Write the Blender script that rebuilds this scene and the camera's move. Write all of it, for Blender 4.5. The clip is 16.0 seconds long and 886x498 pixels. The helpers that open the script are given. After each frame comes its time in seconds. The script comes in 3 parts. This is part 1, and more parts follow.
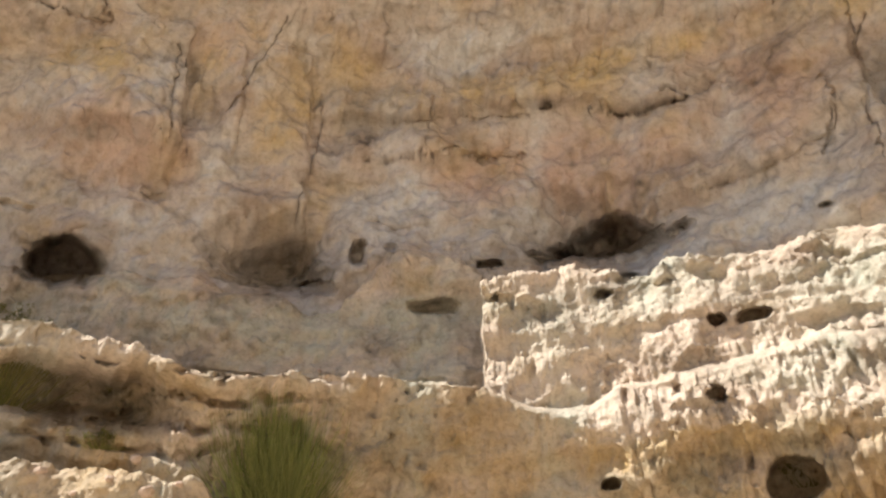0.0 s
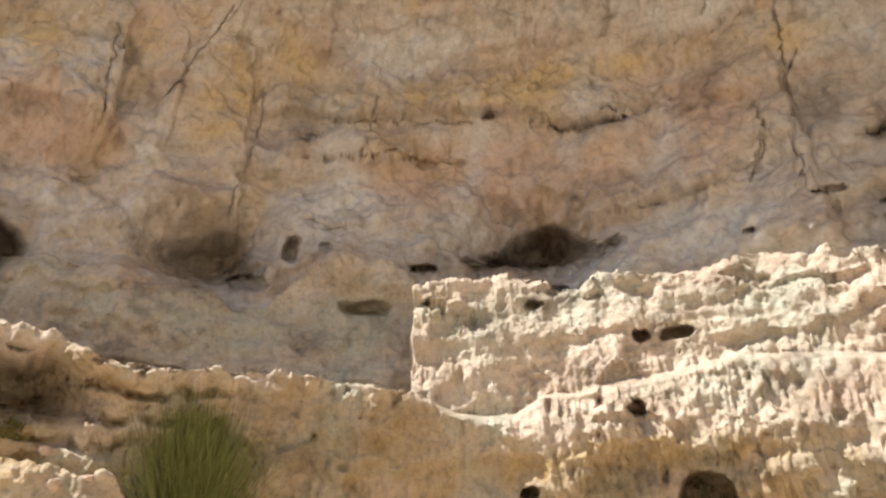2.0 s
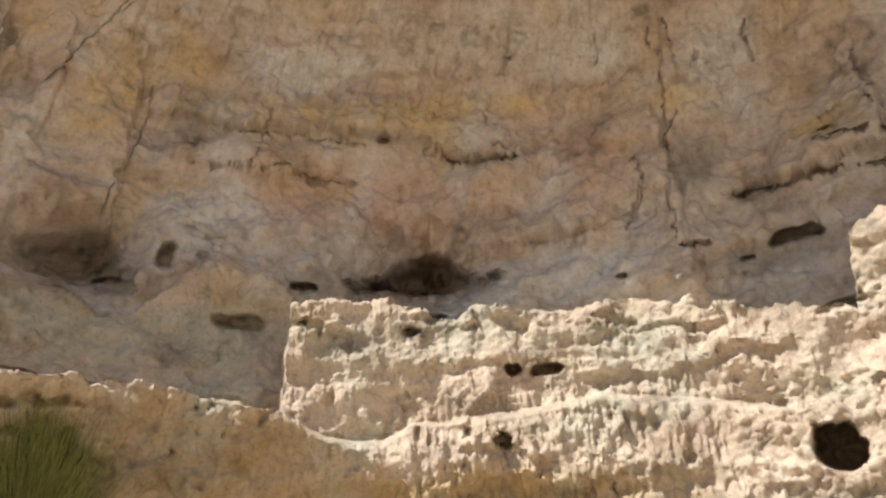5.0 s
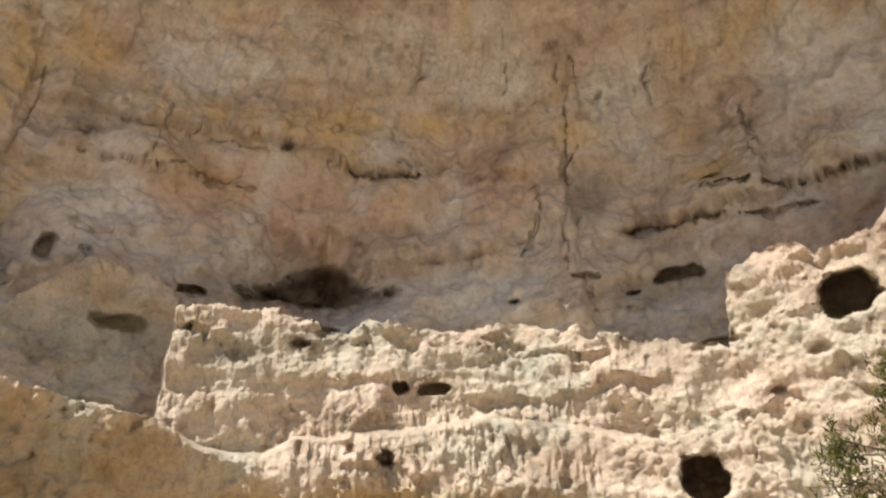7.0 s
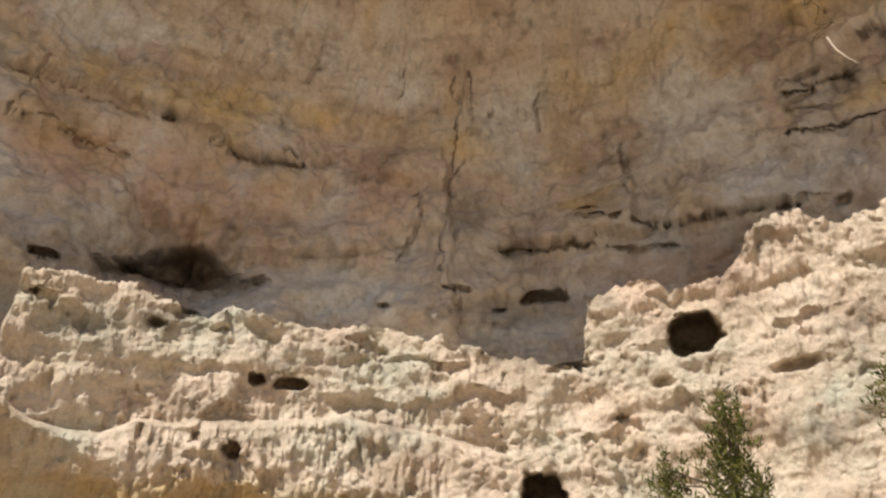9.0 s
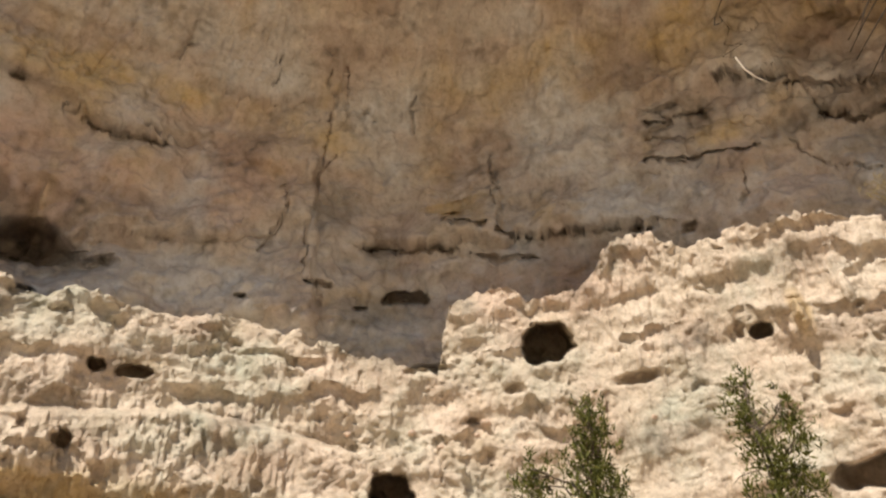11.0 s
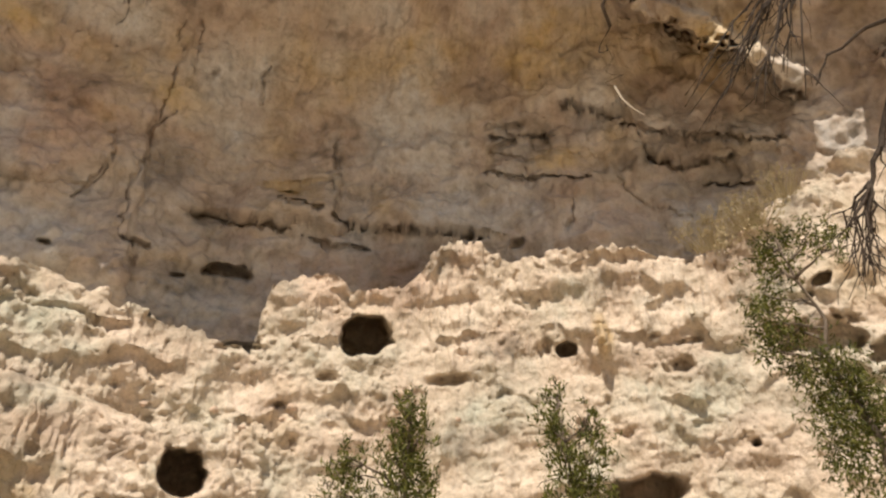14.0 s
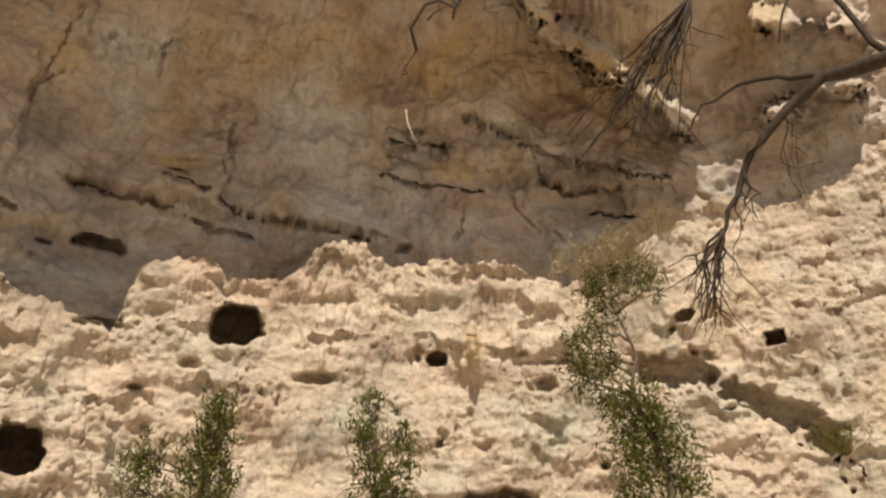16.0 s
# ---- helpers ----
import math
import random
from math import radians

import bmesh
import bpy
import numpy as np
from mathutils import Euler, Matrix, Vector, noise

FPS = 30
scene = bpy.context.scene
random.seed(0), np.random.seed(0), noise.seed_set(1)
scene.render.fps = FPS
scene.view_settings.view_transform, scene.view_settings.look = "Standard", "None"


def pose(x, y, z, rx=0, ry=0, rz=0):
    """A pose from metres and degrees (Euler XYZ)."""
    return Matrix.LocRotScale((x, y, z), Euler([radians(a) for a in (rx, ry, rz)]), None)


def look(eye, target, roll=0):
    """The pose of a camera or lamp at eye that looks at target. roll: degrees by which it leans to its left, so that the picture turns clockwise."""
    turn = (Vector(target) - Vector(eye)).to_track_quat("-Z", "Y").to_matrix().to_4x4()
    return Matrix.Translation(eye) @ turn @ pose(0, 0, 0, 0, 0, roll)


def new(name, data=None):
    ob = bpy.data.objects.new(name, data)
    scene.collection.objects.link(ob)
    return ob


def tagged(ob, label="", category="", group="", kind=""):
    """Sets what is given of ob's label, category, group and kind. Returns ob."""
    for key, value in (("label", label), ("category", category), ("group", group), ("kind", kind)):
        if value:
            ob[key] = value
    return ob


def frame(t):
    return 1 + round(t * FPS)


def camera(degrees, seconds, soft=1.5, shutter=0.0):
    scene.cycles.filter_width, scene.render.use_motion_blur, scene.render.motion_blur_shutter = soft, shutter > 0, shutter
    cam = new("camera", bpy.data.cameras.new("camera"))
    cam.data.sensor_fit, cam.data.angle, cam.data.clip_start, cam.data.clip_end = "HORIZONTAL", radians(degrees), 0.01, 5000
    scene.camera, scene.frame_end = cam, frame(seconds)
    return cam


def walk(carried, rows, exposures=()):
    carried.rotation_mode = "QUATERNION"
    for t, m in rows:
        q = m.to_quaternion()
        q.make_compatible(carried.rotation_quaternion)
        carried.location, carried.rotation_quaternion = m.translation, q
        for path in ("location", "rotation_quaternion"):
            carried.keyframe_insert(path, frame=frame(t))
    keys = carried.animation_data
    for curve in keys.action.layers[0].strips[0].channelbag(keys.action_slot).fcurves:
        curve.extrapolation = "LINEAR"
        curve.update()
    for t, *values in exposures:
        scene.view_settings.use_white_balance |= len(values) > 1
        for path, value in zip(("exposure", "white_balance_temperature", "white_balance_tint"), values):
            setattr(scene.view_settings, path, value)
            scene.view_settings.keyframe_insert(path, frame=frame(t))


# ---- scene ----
cam = camera(59.12, 16.0, soft=2.3)
PATH = [  # seconds, eye, turn
    (0, pose(0.000, -0.000, 1.60, 122.70, 2.58, 1.65)),
    (0.5, pose(0.000, -0.000, 1.60, 122.57, 2.54, 0.07)),
    (1, pose(0.000, -0.000, 1.60, 122.51, 2.59, -1.24)),
    (1.5, pose(0.000, -0.000, 1.60, 122.58, 2.52, -2.58)),
    (2, pose(0.000, -0.000, 1.60, 122.75, 2.27, -4.22)),
    (2.5, pose(0.000, -0.000, 1.60, 122.98, 2.42, -5.63)),
    (3, pose(0.000, -0.000, 1.60, 123.28, 2.85, -6.86)),
    (3.5, pose(0.000, -0.000, 1.60, 123.54, 2.97, -8.51)),
    (4, pose(0.000, -0.000, 1.60, 123.68, 2.83, -10.55)),
    (6.5, pose(0.000, -0.000, 1.60, 124.83, 3.28, -19.94)),
    (7, pose(0.000, -0.000, 1.60, 124.90, 3.31, -22.81)),
    (7.5, pose(0.000, -0.000, 1.60, 124.87, 2.52, -26.28)),
    (8, pose(0.000, -0.000, 1.60, 124.82, 2.26, -29.36)),
    (8.5, pose(0.000, -0.000, 1.60, 124.67, 2.11, -32.08)),
    (9, pose(0.000, -0.000, 1.60, 124.53, 2.38, -34.48)),
    (9.5, pose(-0.020, 0.056, 1.60, 124.52, 2.96, -37.20)),
    (12, pose(-0.129, 0.357, 1.60, 123.36, 4.18, -51.06)),
    (12.5, pose(-0.146, 0.404, 1.60, 123.07, 3.81, -53.64)),
    (13, pose(-0.160, 0.442, 1.60, 122.73, 3.86, -56.05)),
    (13.5, pose(-0.170, 0.470, 1.60, 122.47, 3.85, -58.47)),
    (14, pose(-0.156, 0.432, 1.60, 122.29, 3.76, -61.06)),
    (14.5, pose(-0.119, 0.329, 1.60, 122.30, 3.31, -63.75)),
    (15, pose(-0.061, 0.169, 1.60, 122.32, 3.02, -65.80)),
    (15.5, pose(-0.010, 0.028, 1.60, 122.14, 2.68, -68.07)),
    (16, pose(0.068, -0.188, 1.60, 121.98, 1.99, -70.55)),
]
walk(cam, PATH, [(0.0, 0.57, 6200, 9), (4.0, 0.42, 6220, 9), (6.4, 0.09, 6300, 9), (7.0, 0.21, 6300, 9), (8.0, 0.37, 6300, 9), (8.5, 0.09, 6330, 9), (9.0, 0.02, 6380, 9), (12.5, 0.02, 6600, 9), (14.5, 0.02, 6800, 10), (14.8, -0.35, 6900, 10), (15.0, -0.46, 6950, 10), (15.5, -0.31, 7000, 10), (16.0, -0.18, 7000, 10)])

# ---- world and sun ----
SUN_AZ, SUN_EL = 250.0, 50.0          # bearing clockwise from +y, height
world = bpy.data.worlds.new("sky")
scene.world = world
world.use_nodes = True
wn = world.node_tree
sky = wn.nodes.new("ShaderNodeTexSky")
sky.sky_type = "NISHITA"
sky.sun_disc = False
sky.sun_elevation = radians(SUN_EL)
sky.sun_rotation = radians(SUN_AZ)
wn.nodes["Background"].inputs[1].default_value = 0.062
wn.links.new(sky.outputs[0], wn.nodes["Background"].inputs[0])
sun_data = bpy.data.lights.new("sun", "SUN")
sun_data.energy = 5.0
sun_data.angle = radians(0.53)
sun_data.color = (1.0, 0.91, 0.79)
sun = new("sun", sun_data)
sa, se = radians(SUN_AZ), radians(SUN_EL)
sun.matrix_world = look((math.sin(sa) * math.cos(se) * 90, math.cos(sa) * math.cos(se) * 90, math.sin(se) * 90), (0, 0, 0))


# ---- materials ----
def material(name, rough=0.9):
    m = bpy.data.materials.new(name)
    m.use_nodes = True
    b = m.node_tree.nodes["Principled BSDF"]
    b.inputs["Roughness"].default_value = rough
    b.inputs["Specular IOR Level"].default_value = 0.25
    return m, m.node_tree.nodes, m.node_tree.links, b


def ramp(nodes, stops):
    r = nodes.new("ShaderNodeValToRGB")
    while len(r.color_ramp.elements) < len(stops):
        r.color_ramp.elements.new(0.5)
    for e, (p, c) in zip(r.color_ramp.elements, stops):
        e.position, e.color = p, (*c, 1)
    return r


def texture(nodes, links, vec, scale, detail=4.0, rough=0.6):
    n = nodes.new("ShaderNodeTexNoise")
    n.inputs["Scale"].default_value, n.inputs["Detail"].default_value, n.inputs["Roughness"].default_value = scale, detail, rough
    links.new(vec, n.inputs["Vector"])
    return n.outputs["Fac"]


def mixed(nodes, links, fac, a, b, mode="MIX"):
    n = nodes.new("ShaderNodeMix")
    n.data_type, n.blend_type = "RGBA", mode
    for sock, v in ((n.inputs["Factor"], fac), (n.inputs["A"], a), (n.inputs["B"], b)):
        if isinstance(v, (int, float)):
            sock.default_value = v
        elif isinstance(v, tuple):
            sock.default_value = (*v, 1)
        else:
            links.new(v, sock)
    return n.outputs["Result"]


def stretched(nodes, links, vec, sx, sy, sz):
    n = nodes.new("ShaderNodeMapping")
    n.inputs["Scale"].default_value = (sx, sy, sz)
    links.new(vec, n.inputs["Vector"])
    return n.outputs[0]


def math_node(nodes, links, op, a, b=0.0, clamp=False):
    n = nodes.new("ShaderNodeMath")
    n.operation, n.use_clamp = op, clamp
    for sock, v in zip(n.inputs, (a, b)):
        if isinstance(v, (int, float)):
            sock.default_value = v
        else:
            links.new(v, sock)
    return n.outputs[0]


def rock(name, pale, mid, deep, ochre, grey, pink, bump, grain, mottle, streaky):
    """Limestone: mixed tones with faint streaks down the face and beds along it; the mesh's tint layer lays mineral
    stains and painted shade.
    """
    m, N, L, b = material(name, 0.95)
    vec = N.new("ShaderNodeTexCoord").outputs["Object"]
    big = texture(N, L, vec, 0.35, 6, 0.62)
    patch = texture(N, L, vec, 1.3, 6, 0.68)
    streak = texture(N, L, stretched(N, L, vec, 1.6, 1.6, 0.35), 1.0, 6, 0.65)
    beds = texture(N, L, stretched(N, L, vec, 0.22, 0.22, 2.0), 1.0, 6, 0.66)
    fine = texture(N, L, vec, grain, 6, 0.7)
    col = ramp(N, [(0.36, deep), (0.5, mid), (0.64, pale)])
    s = math_node(N, L, "ADD", math_node(N, L, "MULTIPLY", big, 0.3), math_node(N, L, "MULTIPLY", streak, streaky))
    s = math_node(N, L, "ADD", s, math_node(N, L, "MULTIPLY", patch, 0.4 - streaky))
    s = math_node(N, L, "ADD", s, math_node(N, L, "MULTIPLY", beds, 0.3))
    L.new(s, col.inputs["Fac"])
    tint = N.new("ShaderNodeAttribute")
    tint.attribute_name = "tint"
    sep = N.new("ShaderNodeSeparateColor")
    L.new(tint.outputs["Color"], sep.inputs[0])
    edge = math_node(N, L, "ADD", math_node(N, L, "MULTIPLY", patch, 2.2), -0.3)
    c = mixed(N, L, math_node(N, L, "MULTIPLY", tint.outputs["Alpha"], math_node(N, L, "ADD", big, 0.3), True), col.outputs[0], pink)
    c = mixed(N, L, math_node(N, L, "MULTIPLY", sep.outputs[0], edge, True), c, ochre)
    c = mixed(N, L, math_node(N, L, "MULTIPLY", sep.outputs[1], edge, True), c, grey)
    # dark channel: stains, plus shade painted into hollows and undercuts
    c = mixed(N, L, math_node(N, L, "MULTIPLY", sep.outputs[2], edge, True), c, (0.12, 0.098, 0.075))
    speck = ramp(N, [(0.36, (0.58, 0.56, 0.53)), (0.5, (1, 1, 1))])
    L.new(fine, speck.inputs["Fac"])
    mott = ramp(N, [(0.38, (0.66, 0.64, 0.58)), (0.56, (1, 1, 1))])
    L.new(texture(N, L, vec, grain * 0.3, 6, 0.7), mott.inputs["Fac"])
    c = mixed(N, L, mottle, c, mott.outputs[0], "MULTIPLY")
    c = mixed(N, L, mottle, c, speck.outputs[0], "MULTIPLY")
    L.new(c, b.inputs["Base Color"])
    bn = N.new("ShaderNodeBump")
    bn.inputs["Strength"].default_value, bn.inputs["Distance"].default_value = bump, 0.12
    h = math_node(N, L, "ADD", math_node(N, L, "MULTIPLY", fine, 0.6), math_node(N, L, "MULTIPLY", texture(N, L, vec, grain * 0.45, 5, 0.65), 0.5))
    h = math_node(N, L, "ADD", h, math_node(N, L, "MULTIPLY", texture(N, L, vec, grain * 3.2, 4, 0.65), 0.4))
    L.new(h, bn.inputs["Height"])
    L.new(bn.outputs[0], b.inputs["Normal"])
    return m


ROCK_WALL = rock("alcove limestone", (0.70, 0.635, 0.56), (0.545, 0.475, 0.405), (0.36, 0.305, 0.255), (0.60, 0.455, 0.25), (0.66, 0.645, 0.63), (0.60, 0.435, 0.345), 0.5, 5.0, 0.4, 0.08)
ROCK_MASS = rock("tufa limestone", (0.80, 0.69, 0.575), (0.69, 0.58, 0.465), (0.44, 0.36, 0.275), (0.54, 0.39, 0.20), (0.56, 0.545, 0.45), (0.72, 0.545, 0.43), 0.9, 6.0, 0.5, 0.08)


def plain(name, a, b_, scale, rough=0.8):
    m, N, L, b = material(name, rough)
    vec = N.new("ShaderNodeTexCoord").outputs["Object"]
    r = ramp(N, [(0.35, a), (0.65, b_)])
    L.new(texture(N, L, vec, scale, 5), r.inputs["Fac"])
    L.new(r.outputs[0], b.inputs["Base Color"])
    bn = N.new("ShaderNodeBump")
    bn.inputs["Strength"].default_value, bn.inputs["Distance"].default_value = 0.5, 0.02
    L.new(texture(N, L, vec, scale * 6, 4), bn.inputs["Height"])
    L.new(bn.outputs[0], b.inputs["Normal"])
    return m


def leafy(name, a, b_, through_light=0.3):
    m, N, L, b = material(name, 0.55)
    geo = N.new("ShaderNodeNewGeometry")
    r = ramp(N, [(0.0, a), (1.0, b_)])
    L.new(geo.outputs["Random Per Island"], r.inputs["Fac"])
    L.new(r.outputs[0], b.inputs["Base Color"])
    tr = N.new("ShaderNodeBsdfTranslucent")
    L.new(r.outputs[0], tr.inputs[0])
    mx = N.new("ShaderNodeMixShader")
    mx.inputs[0].default_value = through_light
    L.new(b.outputs[0], mx.inputs[1])
    L.new(tr.outputs[0], mx.inputs[2])
    L.new(mx.outputs[0], N["Material Output"].inputs[0])
    return m


GROUND = plain("dusty canyon soil", (0.42, 0.34, 0.25), (0.58, 0.49, 0.37), 0.8, 0.95)
BARK = plain("grey brown bark", (0.10, 0.075, 0.055), (0.19, 0.15, 0.115), 9)
DEAD_BARK = plain("dark dead bark", (0.035, 0.026, 0.02), (0.085, 0.062, 0.046), 12)
TWIG_PALE = plain("pale bare twig", (0.40, 0.33, 0.26), (0.55, 0.46, 0.36), 12)
LEAF = leafy("green leaves", (0.04, 0.05, 0.01), (0.19, 0.19, 0.045))
LEAF_DRY = leafy("yellow green leaves", (0.12, 0.12, 0.03), (0.30, 0.26, 0.09))
GRASS = leafy("olive grass", (0.10, 0.12, 0.025), (0.34, 0.34, 0.11))
LEAF_PALE = leafy("dry pale leaves", (0.34, 0.28, 0.16), (0.56, 0.47, 0.31))

# ---- relief of the cliff, laid out by bearing and height angle round the standpoint ----
EYE_Z = 1.6
PERM = np.random.RandomState(7).permutation(512)
PERM = np.concatenate([PERM, PERM, PERM]).astype(np.int32)
GRAD = np.random.RandomState(8).normal(size=(512, 3))
GRAD /= np.linalg.norm(GRAD, axis=1)[:, None]
GX_, GY_, GZ_ = (np.ascontiguousarray(GRAD[:, k], dtype=np.float32) for k in range(3))


def perlin(p):
    """Gradient noise in space, about -1 to 1."""
    shape = p.shape[:-1]
    p = np.ascontiguousarray(p, dtype=np.float32).reshape(-1, 3)
    i = np.floor(p).astype(np.int32)
    d = [p[:, k] - i[:, k] for k in range(3)]
    w = [q * q * q * (q * (q * 6 - 15) + 10) for q in d]
    i &= 511
    total = np.zeros(len(p), dtype=np.float32)
    for cx in (0, 1):
        hx = PERM[i[:, 0] + cx] + i[:, 1]
        wx = w[0] if cx else 1 - w[0]
        for cy in (0, 1):
            hy = PERM[hx + cy] + i[:, 2]
            wy = wx * (w[1] if cy else 1 - w[1])
            for cz in (0, 1):
                h = PERM[hy + cz]
                total += (GX_[h] * (d[0] - cx) + GY_[h] * (d[1] - cy) + GZ_[h] * (d[2] - cz)) * wy * (w[2] if cz else 1 - w[2])
    return total.reshape(shape) * 1.6


def fractal(p, octaves=3, gain=0.5):
    total, a = 0, 1.0
    for k in range(octaves):
        total = total + a * perlin(p * 2.03 ** k + 17.3 * k)
        a *= gain
    return total


def billow(p, octaves=3, gain=0.5):
    """Rounded knobs parted by creases, about -0.5 to 0.5."""
    total, a = 0, 1.0
    for k in range(octaves):
        total = total + a * (np.abs(perlin(p * 2.1 ** k + 31.7 * k)) * 2 - 0.6)
        a *= gain
    return total


def smooth(lo, hi, x):
    u = np.clip((x - lo) / (hi - lo), 0, 1)
    return u * u * (3 - 2 * u)


def table(x, pairs):
    return np.interp(x, [p[0] for p in pairs], [p[1] for p in pairs])


TH = np.concatenate([np.arange(-78, -42, 0.6), np.arange(-42, 114, 0.084), np.arange(114, 150, 0.6)])
PH = np.concatenate([np.arange(-4.2, 11, 0.8), np.arange(11, 54, 0.084), np.arange(54, 66, 0.5)])
AZ, EL = np.meshgrid(TH, PH)

# plan of the back wall and the lean of the roof over it
WALL_R = [(-78, 60), (-60, 46), (-46, 34.5), (-33, 28.6), (-20, 25.6), (0, 25), (20, 25.5), (40, 26), (60, 26), (75, 26.5), (90, 28.5), (110, 32), (130, 40), (150, 60)]
ROOF_IN = [(-5, 0), (34, 0), (38, 0.25), (42, 0.7), (46, 1.7), (50, 3.5), (54, 5.5), (66, 5.5)]
ROOF_AMOUNT = [(-78, 1.0), (85, 1.0), (94, 1.15), (104, 1.0), (112, 0.8), (150, 0.7)]
LIP_IN = [(54, 0), (60, 3.5), (64, 6.0), (66, 6.2)]
LIP_AMOUNT = [(-78, 1.5), (-58, 1.3), (-46, 0.84), (-34, 0.52), (-20, 0.42), (0, 0.65), (20, 0.95), (40, 1.18), (60, 1.15), (74, 1.12), (88, 1.1), (98, 0.85), (106, 0.45), (114, 0.2), (150, 0.1)]
wall_r = table(AZ, WALL_R)
roof = table(EL, ROOF_IN) * table(AZ, ROOF_AMOUNT) + table(EL, LIP_IN) * table(AZ, LIP_AMOUNT)
near_r = 25.0 - roof                              # one profile of wall and roof, set back along the plan
z = EYE_Z + near_r * np.tan(np.radians(EL)) + 8.0 * np.clip(EL - 64, 0, 2)      # the outer face rises above the lip
r = near_r + wall_r - 25.0


def xyz(az, r_, z_):
    a = np.radians(az)
    return np.stack([r_ * np.sin(a), r_ * np.cos(a), z_], -1)


def height(az, r_, el_pairs):
    return EYE_Z + r_ * np.tan(np.radians(table(az, el_pairs)))


# tops of the benches, as height angles along the bearing
BENCH = [(-46, 28), (-33, 28.6), (-27.8, 29.3), (-22.5, 30.1), (-18, 29.8), (-13.6, 30.0), (-12.4, 29.5), (-9.4, 29.0), (-7.5, 30.6), (-5, 32.2), (-1.7, 32.6), (1.7, 31.4), (3.5, 30)]
LEDGE = [(-46, 25.9), (-34, 25.9), (-28.9, 25.7), (-23.7, 25.3), (-21.1, 24.0), (-18.6, 23.8), (-8.7, 24.2), (-3.4, 24.1), (2.4, 23.3), (6.2, 21.9), (10.5, 21.6), (12.9, 22.7), (21, 23.2), (27.5, 23.7), (31.6, 22.8), (36.1, 21.8), (41.7, 20.7), (50, 20.8), (60, 20)]
BLOCK = [(2.5, 29.3), (3.1, 30.0), (5.5, 30.7), (8, 30.4), (11.3, 31.1), (12.6, 30.2), (16, 29.4), (19.3, 29.5), (26.8, 28.7), (28.5, 29.0), (30, 29.1), (33, 28.6), (35.8, 28.5), (36.1, 27.5), (42.4, 26.5), (43.5, 25.7), (46.7, 24.8), (47.2, 27.2), (48, 29.6), (50.5, 30.6), (53.4, 29.8), (55, 29.1), (59, 29.3), (60.5, 30.6), (62.8, 32.2), (65.7, 32.0), (68, 31.2), (70.6, 30.7), (72.5, 30.9), (76, 30.3), (82.7, 28.6), (87.5, 29.7), (90.3, 31.6), (94, 32.2), (96, 33.0), (99, 31.3), (104, 31.8), (110, 33)]


def shelf(az, z_, near, el_pairs, lip):
    """0 above the shelf's top, 1 under its rounded lip."""
    u = np.clip((height(az, near, el_pairs) - z_) / lip, 0, 1)
    return 1 - (1 - u) ** 2


ground_line = xyz(AZ, r, z)
wob = fractal(ground_line * 0.55, 3)
wob2 = fractal(ground_line * 1.9 + 40, 2)
zz = z + 0.22 * wob + 0.12 * wob2
BENCH_OUT, BLOCK_OUT, LEDGE_OUT = 0.8, 3.0, 4.2
bench = shelf(AZ, zz, wall_r - BENCH_OUT, BENCH, 0.4) * (1 - smooth(3.0, 4.4, AZ))
lift = table(AZ, [(0, 0.22), (36, 0.25), (46, 0.3), (60, 0.42), (80, 0.42), (88, 0.2)])
block = shelf(AZ + 0.2 * wob2 + 0.3 * wob, zz - lift, wall_r - BLOCK_OUT, BLOCK, 0.38) * smooth(2.45, 2.85, AZ + 0.2 * wob)
sloped = smooth(2, 8, AZ) * smooth(44, 38, AZ)
ledge = shelf(AZ, z + 0.08 * wob - 0.1 - 0.95 * sloped, wall_r - LEDGE_OUT, LEDGE, 0.45 + 1.45 * sloped)
ledge_out = table(AZ, [(-46, LEDGE_OUT), (0, LEDGE_OUT), (8, 3.8), (38, 3.8), (42, 3.9), (50, 3.2), (60, 2.9)])
front = np.maximum(bench * BENCH_OUT, block * BLOCK_OUT)
out = np.maximum(front, ledge * ledge_out)
dusty = smooth(0.0, 0.08, ledge * ledge_out - front) * smooth(0.99, 0.93, ledge) * smooth(2, 6, AZ) * smooth(42, 38, AZ)      # smooth dust on the sloping lip
# the face falls back under its lip
UNDER = [(-46, 24.5), (-20, 23.3), (0, 23.0), (8, 20.5), (12.5, 17.6), (25, 17.9), (33, 16.4), (37, 8.0), (150, 5)]
under_z = height(AZ, wall_r - LEDGE_OUT, UNDER)
out = out - np.clip((under_z - zz) * 0.7, 0, 2.0)
# a sunlit floor at the left foot of the cliff
out = out + 2.4 * shelf(AZ, zz, wall_r - 5.0, [(-46, 17.6), (-24, 17.4), (-18, 16.9), (-15, 13.5), (-10, 8)], 0.35)
# the foot spreads towards the ground
out = out + 1.2 * np.clip((5.0 - z) / 5.0, 0, 1)
r = r - out
el = np.degrees(np.arctan2(z - EYE_Z, r))
mass = np.clip(np.maximum(np.maximum(block, ledge), 0.4 * bench), 0, 1)      # knobby tufa as against smooth wall
mass = np.maximum(mass, smooth(93, 101, AZ) * smooth(37, 34, el))

